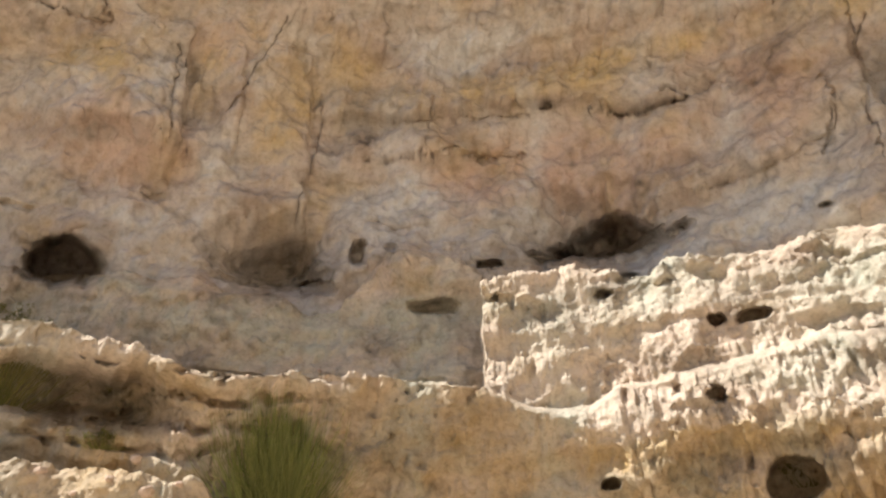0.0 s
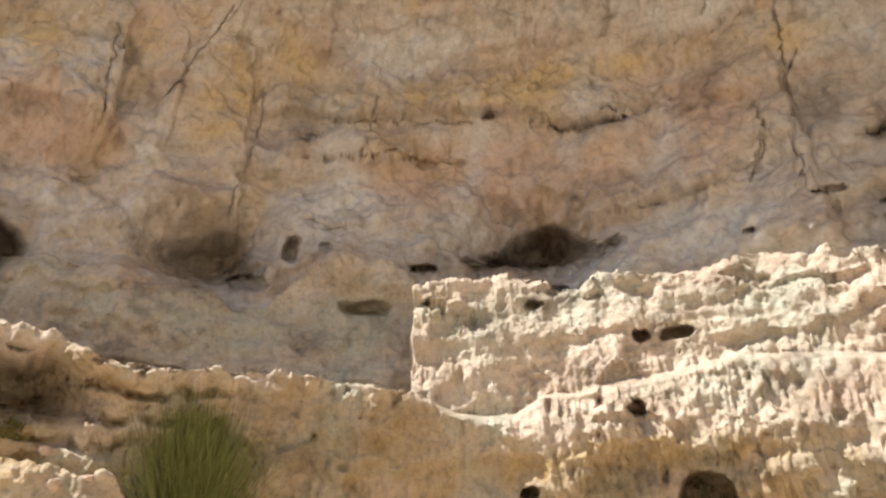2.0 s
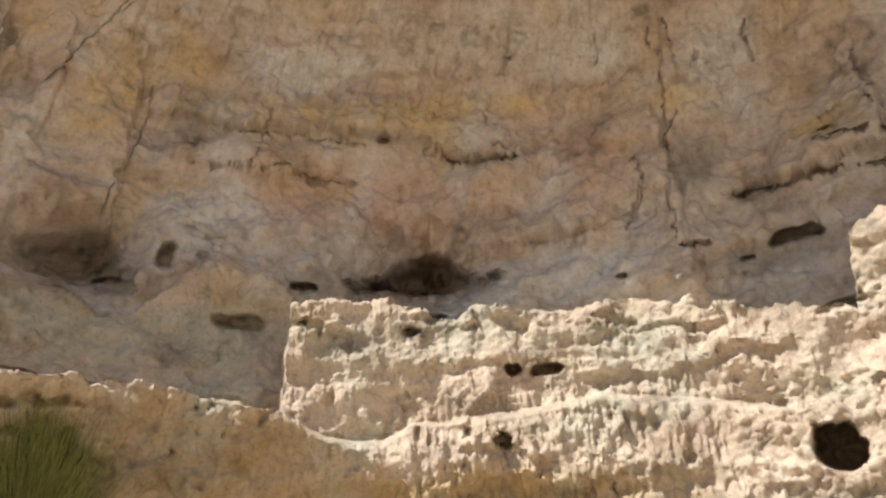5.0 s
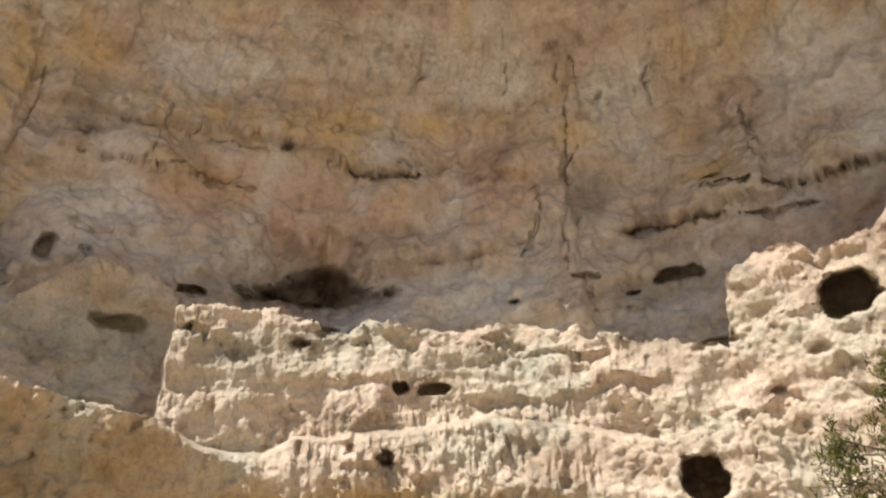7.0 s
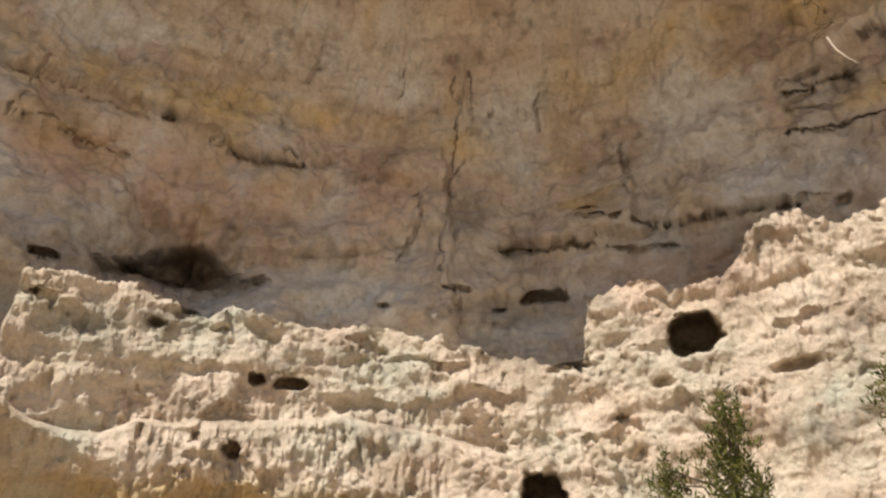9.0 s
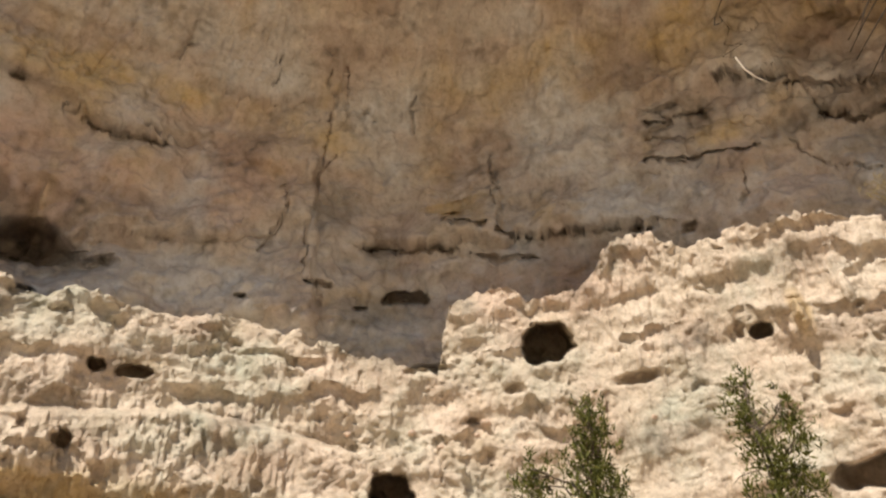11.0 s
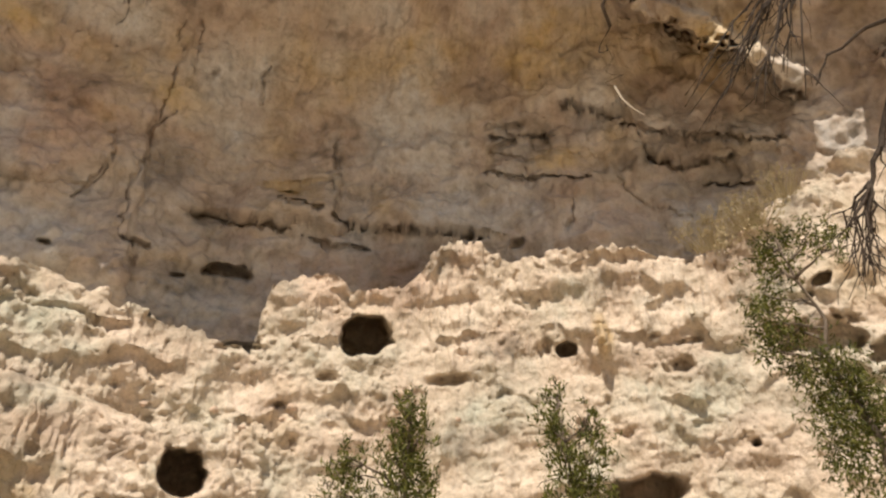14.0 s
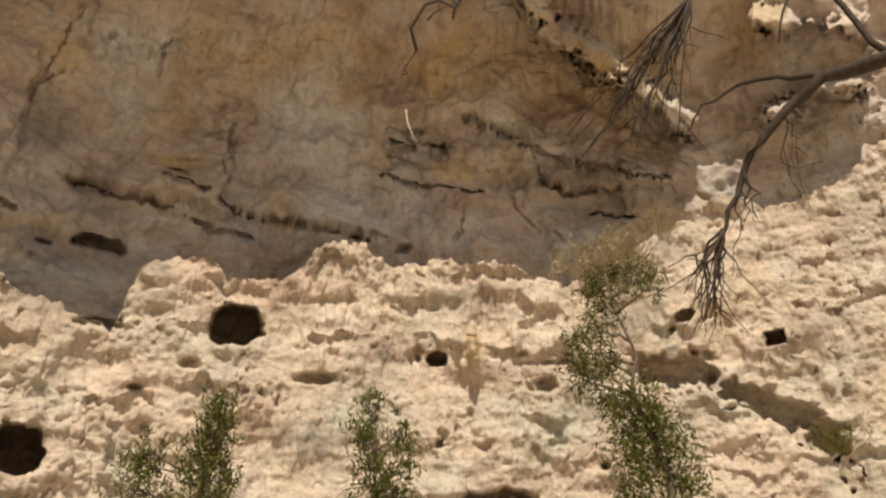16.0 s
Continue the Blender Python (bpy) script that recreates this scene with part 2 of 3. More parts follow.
# coarse forms of the tufa and beds, before anything is hollowed out of it
G = xyz(AZ, r, z)
rough = smooth(-0.5, 0.6, perlin(G * 0.42 + 50))                      # coarse and smoother patches
lay = (G[..., 2] + 0.75 * wob + 0.2 * wob2) / 1.7 + 0.5 * perlin(G * 0.2 + 70)
lay = lay - np.floor(lay)
terrace = (smooth(0, 0.14, lay) - smooth(0.4, 1.0, lay)) * smooth(-0.25, 0.45, perlin(G * np.array([0.4, 0.4, 0.5]) + 91))
big = 0.45 * fractal(G * 0.36 + 2, 2) + 0.3 * fractal(G * 0.85 + 30, 3, 0.5)
r = r - mass * (1 - 0.55 * dusty) * (0.75 * big + 0.34 * terrace) - (1 - mass) * (0.85 * fractal(G * 0.3 + 60, 4, 0.55) + 0.2 * terrace * smooth(40, 36, el))
el = np.degrees(np.arctan2(z - EYE_Z, r))
# beds of the wall that jut out above a seam: line of bearing and height angle, and how far
JUTS = [([(-12, 41.6), (-4, 41.9), (10.4, 42.1), (17.8, 40.6), (27, 40.2)], 0.4), ([(-10, 39.2), (8, 39.3)], 0.2), ([(40, 34.3), (53, 33.7), (60, 33.2), (68, 32.6)], 0.35),
        ([(16, 34), (28, 33.8), (31, 34.8), (36, 36)], 0.22), ([(76, 38.3), (84, 36.4), (93, 33)], 0.3), ([(70, 43.2), (82, 42.4), (92, 39.5)], 0.4), ([(66, 41.5), (74.7, 41.0), (80, 39), (82, 36), (92, 32)], 0.35), ([(44, 36), (54, 36.6)], 0.25), ([(-36, 37), (-20, 37.6)], 0.35), ([(26, 44.5), (50, 43)], 0.3)]
for line, amount in JUTS:
    over = el - table(AZ, line) + 0.35 * wob2 + 0.4 * wob
    span = smooth(line[0][0] - 1.5, line[0][0] + 3, AZ) * smooth(line[-1][0] + 1.5, line[-1][0] - 3, AZ)
    r = r - 1.6 * amount * smooth(-0.05, 0.22, over) * smooth(4.0, 0.6, over) * span * (1 - mass)
# upright breaks of the wall: bearing, height angles, how far the one side stands out, and the bearing at which that has died away
BREAKS = [(36.7, 28, 41.5, 0.7, 24), (-23.8, 36.5, 46.5, 0.9, -40), (-12.2, 33.5, 46, 0.6, -20), (53.3, 33.8, 39.5, 0.45, 46), (-18.8, 38, 46, 0.4, -23), (81, 35.5, 39, 0.5, 75), (39.3, 42.5, 48, 0.35, 33), (14.5, 30, 36.5, -0.7, 4)]
for a, lo, hi, amount, gone in BREAKS:
    bent = AZ + 0.25 * wob + 0.1 * wob2
    side = smooth(a + 0.25, a - 0.25, bent) * smooth(gone, a - 1.0, AZ)
    r = r - amount * side * smooth(lo - 0.5, lo + 1.0, el) * smooth(hi + 0.8, hi - 1.0, el) * (1 - mass)
el = np.degrees(np.arctan2(z - EYE_Z, r))

warp = 0.10 * wob2 + 0.18 * wob
# wide soft swells (+) and dips (-) of the wall and mass
SWELLS = [(50.8, 28.2, 3.2, 2.3, 0.25), (-27, 21.4, 7.0, 3.0, -1.5), (-21.8, 22.6, 1.8, 2.2, 0.7), (-4, 31.6, 3.5, 1.6, 0.5), (13, 33.6, 8, 3.0, -2.2), (-15, 32.4, 7, 3.2, -1.9),
          (-30, 40, 7, 7, 1.3), (-17, 43.5, 4.5, 4, 0.7), (48, 40, 11, 4, -0.6), (43, 37, 4, 4, -0.45), (80, 42.5, 9, 3, 0.6), (62, 38, 10, 5, 0.4)]
for a, e, w, h, amount in SWELLS:
    d = np.hypot((AZ - a) / w, (el - e) / h) + 0.5 * warp
    r = r - amount * smooth(1.1, 0.1, d)

# grain of the surface, along its normals
P = xyz(AZ, r, z)


def normals(P):
    du = np.gradient(P, axis=1)
    dv = np.gradient(P, axis=0)
    n = np.cross(dv, du)
    n /= np.linalg.norm(n, axis=-1, keepdims=True) + 1e-9
    return n


n = normals(P)
if (n[330, 1000] * P[330, 1000]).sum() > 0:
    n = -n
arc = np.stack([AZ * 0.436, AZ * 0, el * 0.47], -1)
knobs = (0.35 + 0.8 * rough) * (0.072 * billow(P * 1.3 + 3, 3, 0.55) + 0.05 * fractal(P * 3.1 + 9, 3, 0.6)) + 0.022 * billow(P * 6.5, 2, 0.6)
drip = billow(arc * np.array([1.9, 1.2, 0.5]) + 5, 3)
beds = fractal(arc * np.array([0.12, 0.2, 1.5]) + 3 + 0.3 * wob[..., None], 3)
skew = np.stack([arc[..., 0] - 0.35 * arc[..., 2], arc[..., 1], arc[..., 2]], -1)
flute = fractal(skew * np.array([1.6, 0.6, 0.36]) + 11, 4) * smooth(41.5, 44.5, el)      # drapery under the roof


def spall(scale, shift, amount):
    """Low scarps where plates have come off the wall."""
    q = perlin(arc * np.array(scale) + shift + 0.10 * wob2[..., None] + 0.12 * wob[..., None])
    here = smooth(-0.1, 0.6, perlin(arc * np.array([0.2, 0.2, 0.25]) + shift * 3))
    return amount * smooth(-0.1, 0.16, q) * here


plates = spall((0.22, 0.2, 0.34), 7.0, 0.12) + spall((0.16, 0.2, 0.8), 23.0, 0.10) + spall((0.5, 0.2, 0.6), 61.0, 0.035)
seeps = smooth(0.05, 0.0, np.abs(perlin(skew * np.array([1.1, 0.4, 0.28]) + 33))) * smooth(0.25, 0.55, perlin(arc * np.array([0.45, 0.3, 0.5]) + 12)) * smooth(42, 44, el)
wall_rel = plates + 0.13 * flute + 0.12 * beds + 0.17 * fractal(P * 0.7, 5, 0.5) + 0.022 * fractal(P * 3.5, 4, 0.6) - 0.10 * seeps
pits = (smooth(0.52, 0.7, perlin(P * np.array([2.2, 2.2, 1.7]) + 77)) * 0.28 + smooth(0.5, 0.7, perlin(P * np.array([5.5, 5.5, 4.2]) + 27)) * 0.16) * rough
low = smooth(23.6, 22.6, el) * smooth(10, 14, AZ) * smooth(38, 34, AZ)            # fluted front of the lower shelf
nodule = smooth(22, 20, el) * smooth(35, 38, AZ) * smooth(54, 47, AZ)              # rounded nodules beside it
curtain = smooth(58, 62, AZ) * smooth(92, 86, AZ) * smooth(22.5, 25, el) + 0.6 * smooth(-0.1, 0.5, perlin(arc * np.array([0.2, 0.2, 0.3]) + 55))      # drapery of flowstone
curtain = np.clip(curtain, 0, 1)
mass_rel = 0.12 * low * drip + 0.2 * nodule * billow(P * 1.5 + 4, 2) + knobs * (1 - 0.35 * curtain) + (0.05 + 0.09 * curtain) * drip * (0.4 + 0.6 * (1 - rough)) + 0.07 * curtain * fractal(arc * np.array([3.2, 1.0, 0.8]) + 71, 3) - pits + 0.09 * beds
P = P + n * (wall_rel * (1 - mass) + mass * mass_rel * (1 - 0.8 * dusty))[..., None]

RIB_OUT = 3.4
# holes, cracks and ribs, carved along the line of sight from the standpoint
EYE = np.array([0.0, 0.0, EYE_Z])
EL_NOW = np.degrees(np.arctan2(P[..., 2] - EYE_Z, np.hypot(P[..., 0], P[..., 1])))
way = P - EYE
way /= np.linalg.norm(way, axis=-1, keepdims=True)
fray = 0.6 * perlin(P * 1.7 + 9) + 0.5 * perlin(P * 4.1 + 19)
push = np.zeros_like(r)


def window(a0, a1, e0, e1):
    """The stretch of the relief within bearings and height angles."""
    j0, j1 = np.searchsorted(TH, a0), np.searchsorted(TH, a1)
    hit = np.where(((EL_NOW[:, j0:j1] > e0) & (EL_NOW[:, j0:j1] < e1)).any(1))[0]
    return (slice(hit[0], hit[-1] + 1), slice(j0, j1)) if len(hit) and j1 > j0 else None


def hole(a, e, w, h, depth, square=False, hard=0.8):
    win = window(a - 1.6 * w - 1, a + 1.6 * w + 1, e - 1.6 * h - 1, e + 1.6 * h + 1)
    u, v = np.abs(AZ[win] - a) / w, (EL_NOW[win] - e) / h
    v = np.where(v < 0, -1.25 * v, v)                                  # a flatter floor than roof
    d = np.maximum(u, v) if square else (u ** 2.4 + v ** 2.4) ** (1 / 2.4)
    d = d + (fray[win] * min(0.38, 0.22 / min(w, h)) + 0.35 * wob[win] * (w > 0.9)) * (0.3 if square else 1.0)
    soft = hard if depth > 1.0 else 0.25
    cut = smooth(1.08, soft, d) * abs(depth)
    push[win] = np.maximum(push[win], cut) if depth > 0 else push[win] - cut


def line_distance(points, win):
    best = np.full(AZ[win].shape, 9.0)
    x_, y_ = AZ[win] * 0.8 + 0.3 * fray[win] + 0.2 * wob2[win] + 0.3 * wob[win], EL_NOW[win] + 0.22 * fray[win] + 0.2 * wob2[win]
    for (a0, e0), (a1, e1) in zip(points, points[1:]):
        ax, ay, bx, by = a0 * 0.8, e0, a1 * 0.8, e1
        u = np.clip(((x_ - ax) * (bx - ax) + (y_ - ay) * (by - ay)) / ((bx - ax) ** 2 + (by - ay) ** 2), 0, 1)
        best = np.minimum(best, np.hypot(x_ - ax - u * (bx - ax), y_ - ay - u * (by - ay)))
    return best


def groove(points, width, depth, core=0.3):
    """A crack, or with a negative depth a rib, along a run of points, ragged and of varying width."""
    az_, el_ = [p[0] for p in points], [p[1] for p in points]
    win = window(min(az_) - 2 * width - 1, max(az_) + 2 * width + 1, min(el_) - 2 * width - 1, max(el_) + 2 * width + 1)
    wide = np.clip(width * (0.7 + 1.3 * wob[win] + 0.9 * fray[win]), 0.04, 1.7 * width)
    cut = depth * smooth(1, core, line_distance(points, win) / wide)
    push[win] = np.maximum(push[win], cut) if depth > 0 else push[win] + cut


CRACKS_WEST = [[(-3.9, 41.9), (-0.6, 42.1), (4.9, 42.0), (9.2, 41.6)], [(14.5, 41.3), (17.4, 40.3), (20.5, 40.2), (23.3, 40.2)], [(-8.0, 39.2), (-4.0, 39.3), (-2.4, 39.4), (-1.6, 40.1), (-0.9, 41.6), (0.0, 43.8)],
               [(-24.9, 45.4), (-24.9, 42.4), (-24.2, 39.4), (-22.7, 38.0)], [(-19.9, 41.6), (-18.3, 44.2), (-17.0, 46.3), (-15.1, 48.8)], [(-11.1, 43.7), (-11.4, 40.0), (-12.3, 37.6), (-13.0, 34.7)],
               [(-37.7, 45.1), (-31.5, 45.4), (-32.0, 46.9)], [(-2.4, 39.4), (1.4, 40.0), (4.0, 39.1), (8.2, 38.9)]]
CRACKS_MIDDLE = [[(31.7, 34.8), (33.2, 34.9), (34.4, 36.9), (34.3, 38.5)], [(38.6, 45.3), (37.1, 39.4), (36.2, 35.4), (35.5, 32.2)],
                 [(34.2, 37.1), (33.4, 35.8), (32.3, 33.8)], [(39.8, 47.1), (39.5, 45.1), (39.7, 43.5)], [(38.0, 46.8), (37.7, 45.3)], [(33.1, 47.5), (32.4, 45.6)], [(24.1, 47.2), (23.3, 46.1)],
                 [(46.5, 44.9), (46.0, 42.3)], [(53.1, 40.1), (53.1, 36.0), (52.9, 34.8)]]
CRACKS_EAST = [[(36.8, 37.1), (37.4, 39.9), (38.8, 41.0)], [(74.3, 35.2), (73.9, 32.8)], [(67.7, 40.8), (70.6, 39.5), (73.6, 39.3)], [(67.5, 38.8), (71.6, 37.9)],
               [(78.2, 35.5), (80.1, 33.1), (83.1, 31.6)]]
SEAMS = [[(41.0, 34.1), (45.0, 33.7), (47.9, 33.8), (53.6, 32.5), (56.2, 32.4)], [(52.9, 34.8), (55.1, 33.7), (59.1, 33.7), (65.8, 32.7)], [(48.2, 36.0), (51.7, 35.3)], [(35.9, 31.8), (38.2, 31.4)], [(15.7, 41.3), (17.8, 40.3), (23.2, 40.3)],
         [(74.9, 41.5), (77.6, 40.4), (82.1, 38.1), (87.4, 36.4), (92.1, 34.7)], [(81.0, 36.1), (83.8, 35.0), (88.1, 34.7)], [(67.9, 39.8), (72.7, 39.3)], [(85.3, 33.3), (89.7, 32.3)], [(67, 37.4), (71, 36.6), (76, 36.0)]]
for run in CRACKS_WEST + CRACKS_MIDDLE + CRACKS_EAST:
    groove(run, 0.14, 0.26)
groove([(18.7, 34.1), (25.0, 33.7), (29.2, 34.1), (31.7, 34.8)], 0.1, 0.12)
for run in SEAMS:
    groove(run, 0.24, 0.6)
# holes: bearing, height angle, half width, half height, depth
WALL_HOLES = [(-30.2, 29.4, 2.7, 1.8, 4.5), (-10.8, 29.9, 2.0, 0.7, 2.0), (-7.4, 32.4, 0.8, 1.1, 1.4), (-4.4, 32.9, 0.6, 0.4, 0.7), (-1.1, 28.5, 1.9, 0.7, 1.3), (14.4, 31.1, 5.8, 1.9, 2.8), (-14.5, 30.6, 5.2, 2.2, 1.5), (30.9, 30.5, 0.6, 0.3, 0.9),
              (3.9, 31.3, 1.2, 0.4, 1.2), (10.7, 42.1, 0.75, 0.35, 0.9), (-25.5, 33.8, 1.1, 0.9, 0.35), (-34.2, 32.4, 1.5, 0.3, 0.5)]
WALL_HOLES_EAST = [(44.2, 30.3, 2.2, 0.6, 1.8), (40.6, 29.7, 0.7, 0.2, 0.8), (36.9, 30.1, 0.7, 0.6, 0.4), (46.1, 25.1, 2.1, 0.4, 0.9), (39.1, 37.0, 2.0, 1.3, 0.45), (49.2, 36.1, 1.1, 0.3, 0.6),
                   (68.8, 32.0, 0.9, 0.5, 0.9), (69.8, 40.5, 1.4, 0.3, 0.5), (68.9, 39.2, 1.3, 0.3, 0.5), (87.6, 34.6, 1.0, 0.2, 0.5)]
MASS_HOLES = [(15.0, 28.9, 1.0, 0.5, 0.9), (13.0, 28.1, 1.0, 0.4, 0.8), (21.0, 24.9, 0.7, 0.5, 1.4), (23.6, 24.7, 1.3, 0.5, 1.4), (19.7, 20.0, 0.7, 0.6, 1.2), (16.9, 20.7, 0.5, 0.7, 0.6), (13.2, 20.9, 0.4, 0.7, 0.5),
              (28.0, 20.8, 0.3, 0.9, 0.4), (11.1, 15.0, 0.8, 0.4, 1.2), (23.3, 13.8, 1.7, 1.4, 2.2), (55.5, 26.0, 2.05, 1.5, 4.0), (42.5, 16.2, 1.4, 1.7, 4.0), (49.0, 21.2, 0.8, 0.3, 0.5)]
MASS_HOLES_EAST = [(71.4, 23.9, 0.8, 0.6, 1.6), (69.6, 24.0, 0.8, 0.9, 0.35), (80.7, 23.1, 1.3, 0.3, 0.5), (78.2, 23.9, 0.6, 0.3, 0.4), (79.7, 21.5, 1.0, 0.7, 0.7), (75.4, 13.6, 2.4, 1.1, 2.5), (62.1, 22.6, 2.1, 0.6, 0.6),
                   (52.3, 23.1, 1.2, 0.5, 0.5), (83.4, 15.6, 0.4, 0.4, 0.8), (91.0, 25.0, 0.8, 0.5, 1.2), (89.8, 24.3, 0.4, 0.3, 0.5), (98.1, 16.0, 0.8, 0.5, 0.9), (71.5, 18.0, 0.5, 0.4, 0.6)]
for spot in WALL_HOLES + WALL_HOLES_EAST + MASS_HOLES + MASS_HOLES_EAST:
    hole(*spot, hard=(0.5 if spot[0] > 0 else 0.2) if spot[2] > 3 else 0.6 if spot[2] > 2.2 else 0.45 if spot[0] < 0 else 0.8)
hole(96.8, 22.4, 0.7, 0.5, 2.0, square=True)                                       # a square-cut opening
hole(74.4, 24.4, 0.5, 1.9, -0.8, hard=0.1)                                         # a slim upright pillar
# a slanting shaded recess under a broken ledge
groove([(88.5, 21.8), (90.6, 21.5), (94, 18.8), (97.5, 16), (99.5, 13)], 1.5, 1.6, 0.1)
hole(-26, 20.9, 7.5, 2.9, 2.4, hard=0.15)                                           # a shaded recess under the west ledge
# layered beds at the west foot, each standing out over a recess
layer = (EL_NOW + 0.9 * wob + 0.25 * fray + 0.03 * AZ) / 1.9
layer = layer - np.floor(layer)
push += (0.4 + 0.5 * wob2 + 0.5 * wob).clip(0.05, 0.8) * smooth(0.45, 0.25, layer) * smooth(0.0, 0.1, layer) * smooth(-7, -11, AZ) * smooth(-41, -38, AZ) * smooth(17, 18, EL_NOW) * smooth(24.0, 23.2, EL_NOW)
# a broken rib of the brow that stands out into the sun
groove([(82.0, 49.5), (83.6, 47.5), (87, 45.2), (90, 43.0)], 1.5, -RIB_OUT - 1.4, 0.25)
groove([(90.8, 42.3), (92.8, 40.2), (94.7, 38.2)], 1.3, -RIB_OUT, 0.2)
groove([(101.4, 36.9), (105.2, 37.6), (108, 36.5)], 1.3, -RIB_OUT, 0.05)
groove([(103, 43), (109, 40.2)], 1.0, -RIB_OUT, 0.05)
P = P + way * push[..., None]


def on_rock(az, e, back=0.05):
    """The place on the cliff's surface at a bearing and height angle, the nearest to the standpoint."""
    j = int(np.argmin(np.abs(TH - az)))
    near = np.where(np.abs(EL_NOW[:, j] - e) < 0.25)[0]
    i = near[np.argmin(np.hypot(P[near, j, 0], P[near, j, 1]))]
    return Vector(P[i, j]) + Vector((math.sin(radians(az)), math.cos(radians(az)), 0)) * back


# mineral stains: ochre, grey, dark and pink; dark also paints the shade of recesses
tone = fractal(arc * np.array([0.35, 0.2, 0.3]) + 21, 4, 0.55)
tone2 = fractal(arc * np.array([0.4, 0.2, 0.4]) + 88, 4, 0.55)
tone3 = fractal(arc * np.array([0.25, 0.2, 0.5]) + 47, 4, 0.55)
ochre = np.clip(-0.1 + 0.8 * tone + 0.3 * smooth(40, 43, el) * (1 - smooth(45, 49, el)), 0, 1) * (1 - mass)
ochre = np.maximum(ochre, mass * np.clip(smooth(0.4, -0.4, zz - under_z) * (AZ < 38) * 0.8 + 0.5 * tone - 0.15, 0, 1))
# dark staining of the alcove, and shade painted in recesses and under ledges
STAINS_AND_SHADE = [(13.5, 32.4, 6.5, 2.2, 0.7), (-13, 31.8, 6, 2.4, 0.6), (-31, 29.5, 3.6, 2.6, 0.6), (43.5, 29.5, 4.5, 1.8, 0.55), (42, 26.5, 4, 2, 0.35), (5, 31.8, 2.0, 1.0, 0.5), (14, 28.4, 2.4, 0.9, 0.6), (-7.5, 42.5, 3, 3, 0.45),
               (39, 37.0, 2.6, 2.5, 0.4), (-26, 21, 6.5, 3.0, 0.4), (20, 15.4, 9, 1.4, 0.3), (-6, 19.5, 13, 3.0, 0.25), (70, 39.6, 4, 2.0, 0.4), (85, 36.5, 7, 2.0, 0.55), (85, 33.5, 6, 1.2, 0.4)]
PALE_STAINS = [(3, 46.8, 10, 2.0, 1.0), (-3, 35.6, 6, 2.6, 0.8), (60, 40, 8, 4, 0.9), (-12, 27.2, 16, 2.4, 0.9), (26, 31.5, 8, 1.8, 0.8), (66, 35.5, 7, 2.5, 0.6), (30, 46, 8, 1.6, 0.6), (28, 20.5, 7, 1.8, 0.7), (42, 28, 5, 1.6, 0.9), (8, 26.5, 5, 2.5, 0.45), (44, 42, 6, 3, 0.5), (13, 27, 6, 2.2, 0.5), (28, 26.5, 7, 1.8, 0.6), (66, 20, 5, 2.5, 0.5), (80, 19, 6, 3, 0.5)]
OCHRE_STAINS = [(74.4, 24.4, 0.8, 2.2, 1.0), (-15, 42.5, 3.2, 4.5, 0.7), (-32, 42, 4, 2.6, 0.9), (-14, 34, 4, 2.4, 0.5), (12, 44, 16, 1.2, 0.8), (39, 41.8, 3, 1.3, 0.9), (88, 43, 9, 4.5, 0.7), (76, 45, 8, 3.0, 0.6), (-2, 30.2, 2.5, 1.3, 0.8),
                (20, 16.6, 12, 1.8, 0.9), (62, 46, 9, 2, 0.4), (73.5, 37.8, 3, 1.0, 0.9), (48.5, 36.9, 2, 0.8, 0.9), (5, 28.3, 3, 1.6, 0.35), (24, 25.3, 2.4, 0.7, 0.6)]
PINK_STAINS = [(10, 38, 16, 3.4, 0.9), (-28, 37.5, 7, 4, 0.7), (56, 30, 9, 2.6, 0.7), (30, 38.5, 6, 4, 0.7), (75, 32.5, 8, 1.6, 0.6), (-20, 46, 5, 2, 0.5), (26, 43, 5, 1.5, 0.4)]


def blotches(spots):
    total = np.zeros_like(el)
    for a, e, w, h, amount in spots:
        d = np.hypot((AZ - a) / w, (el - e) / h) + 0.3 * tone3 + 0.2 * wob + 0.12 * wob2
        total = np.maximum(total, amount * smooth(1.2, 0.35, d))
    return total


grey = np.clip(0.05 + 0.8 * tone2 + 0.35 * smooth(37, 33, el) * (1 - mass) + 0.12 * mass, 0, 1)
streaks = fractal(arc * np.array([1.3, 0.5, 0.3]) + 64, 3)
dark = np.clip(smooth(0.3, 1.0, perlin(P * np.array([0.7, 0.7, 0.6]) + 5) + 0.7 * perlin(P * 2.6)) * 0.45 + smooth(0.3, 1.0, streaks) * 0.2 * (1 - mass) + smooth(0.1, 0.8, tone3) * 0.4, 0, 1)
ochre = np.clip(ochre + blotches(OCHRE_STAINS), 0, 1)
grey = np.clip(grey + blotches(PALE_STAINS), 0, 1)
dark = np.clip(dark + blotches(STAINS_AND_SHADE), 0, 1)
pink = np.clip(0.6 * tone3 + 0.2 + blotches(PINK_STAINS), 0, 1)


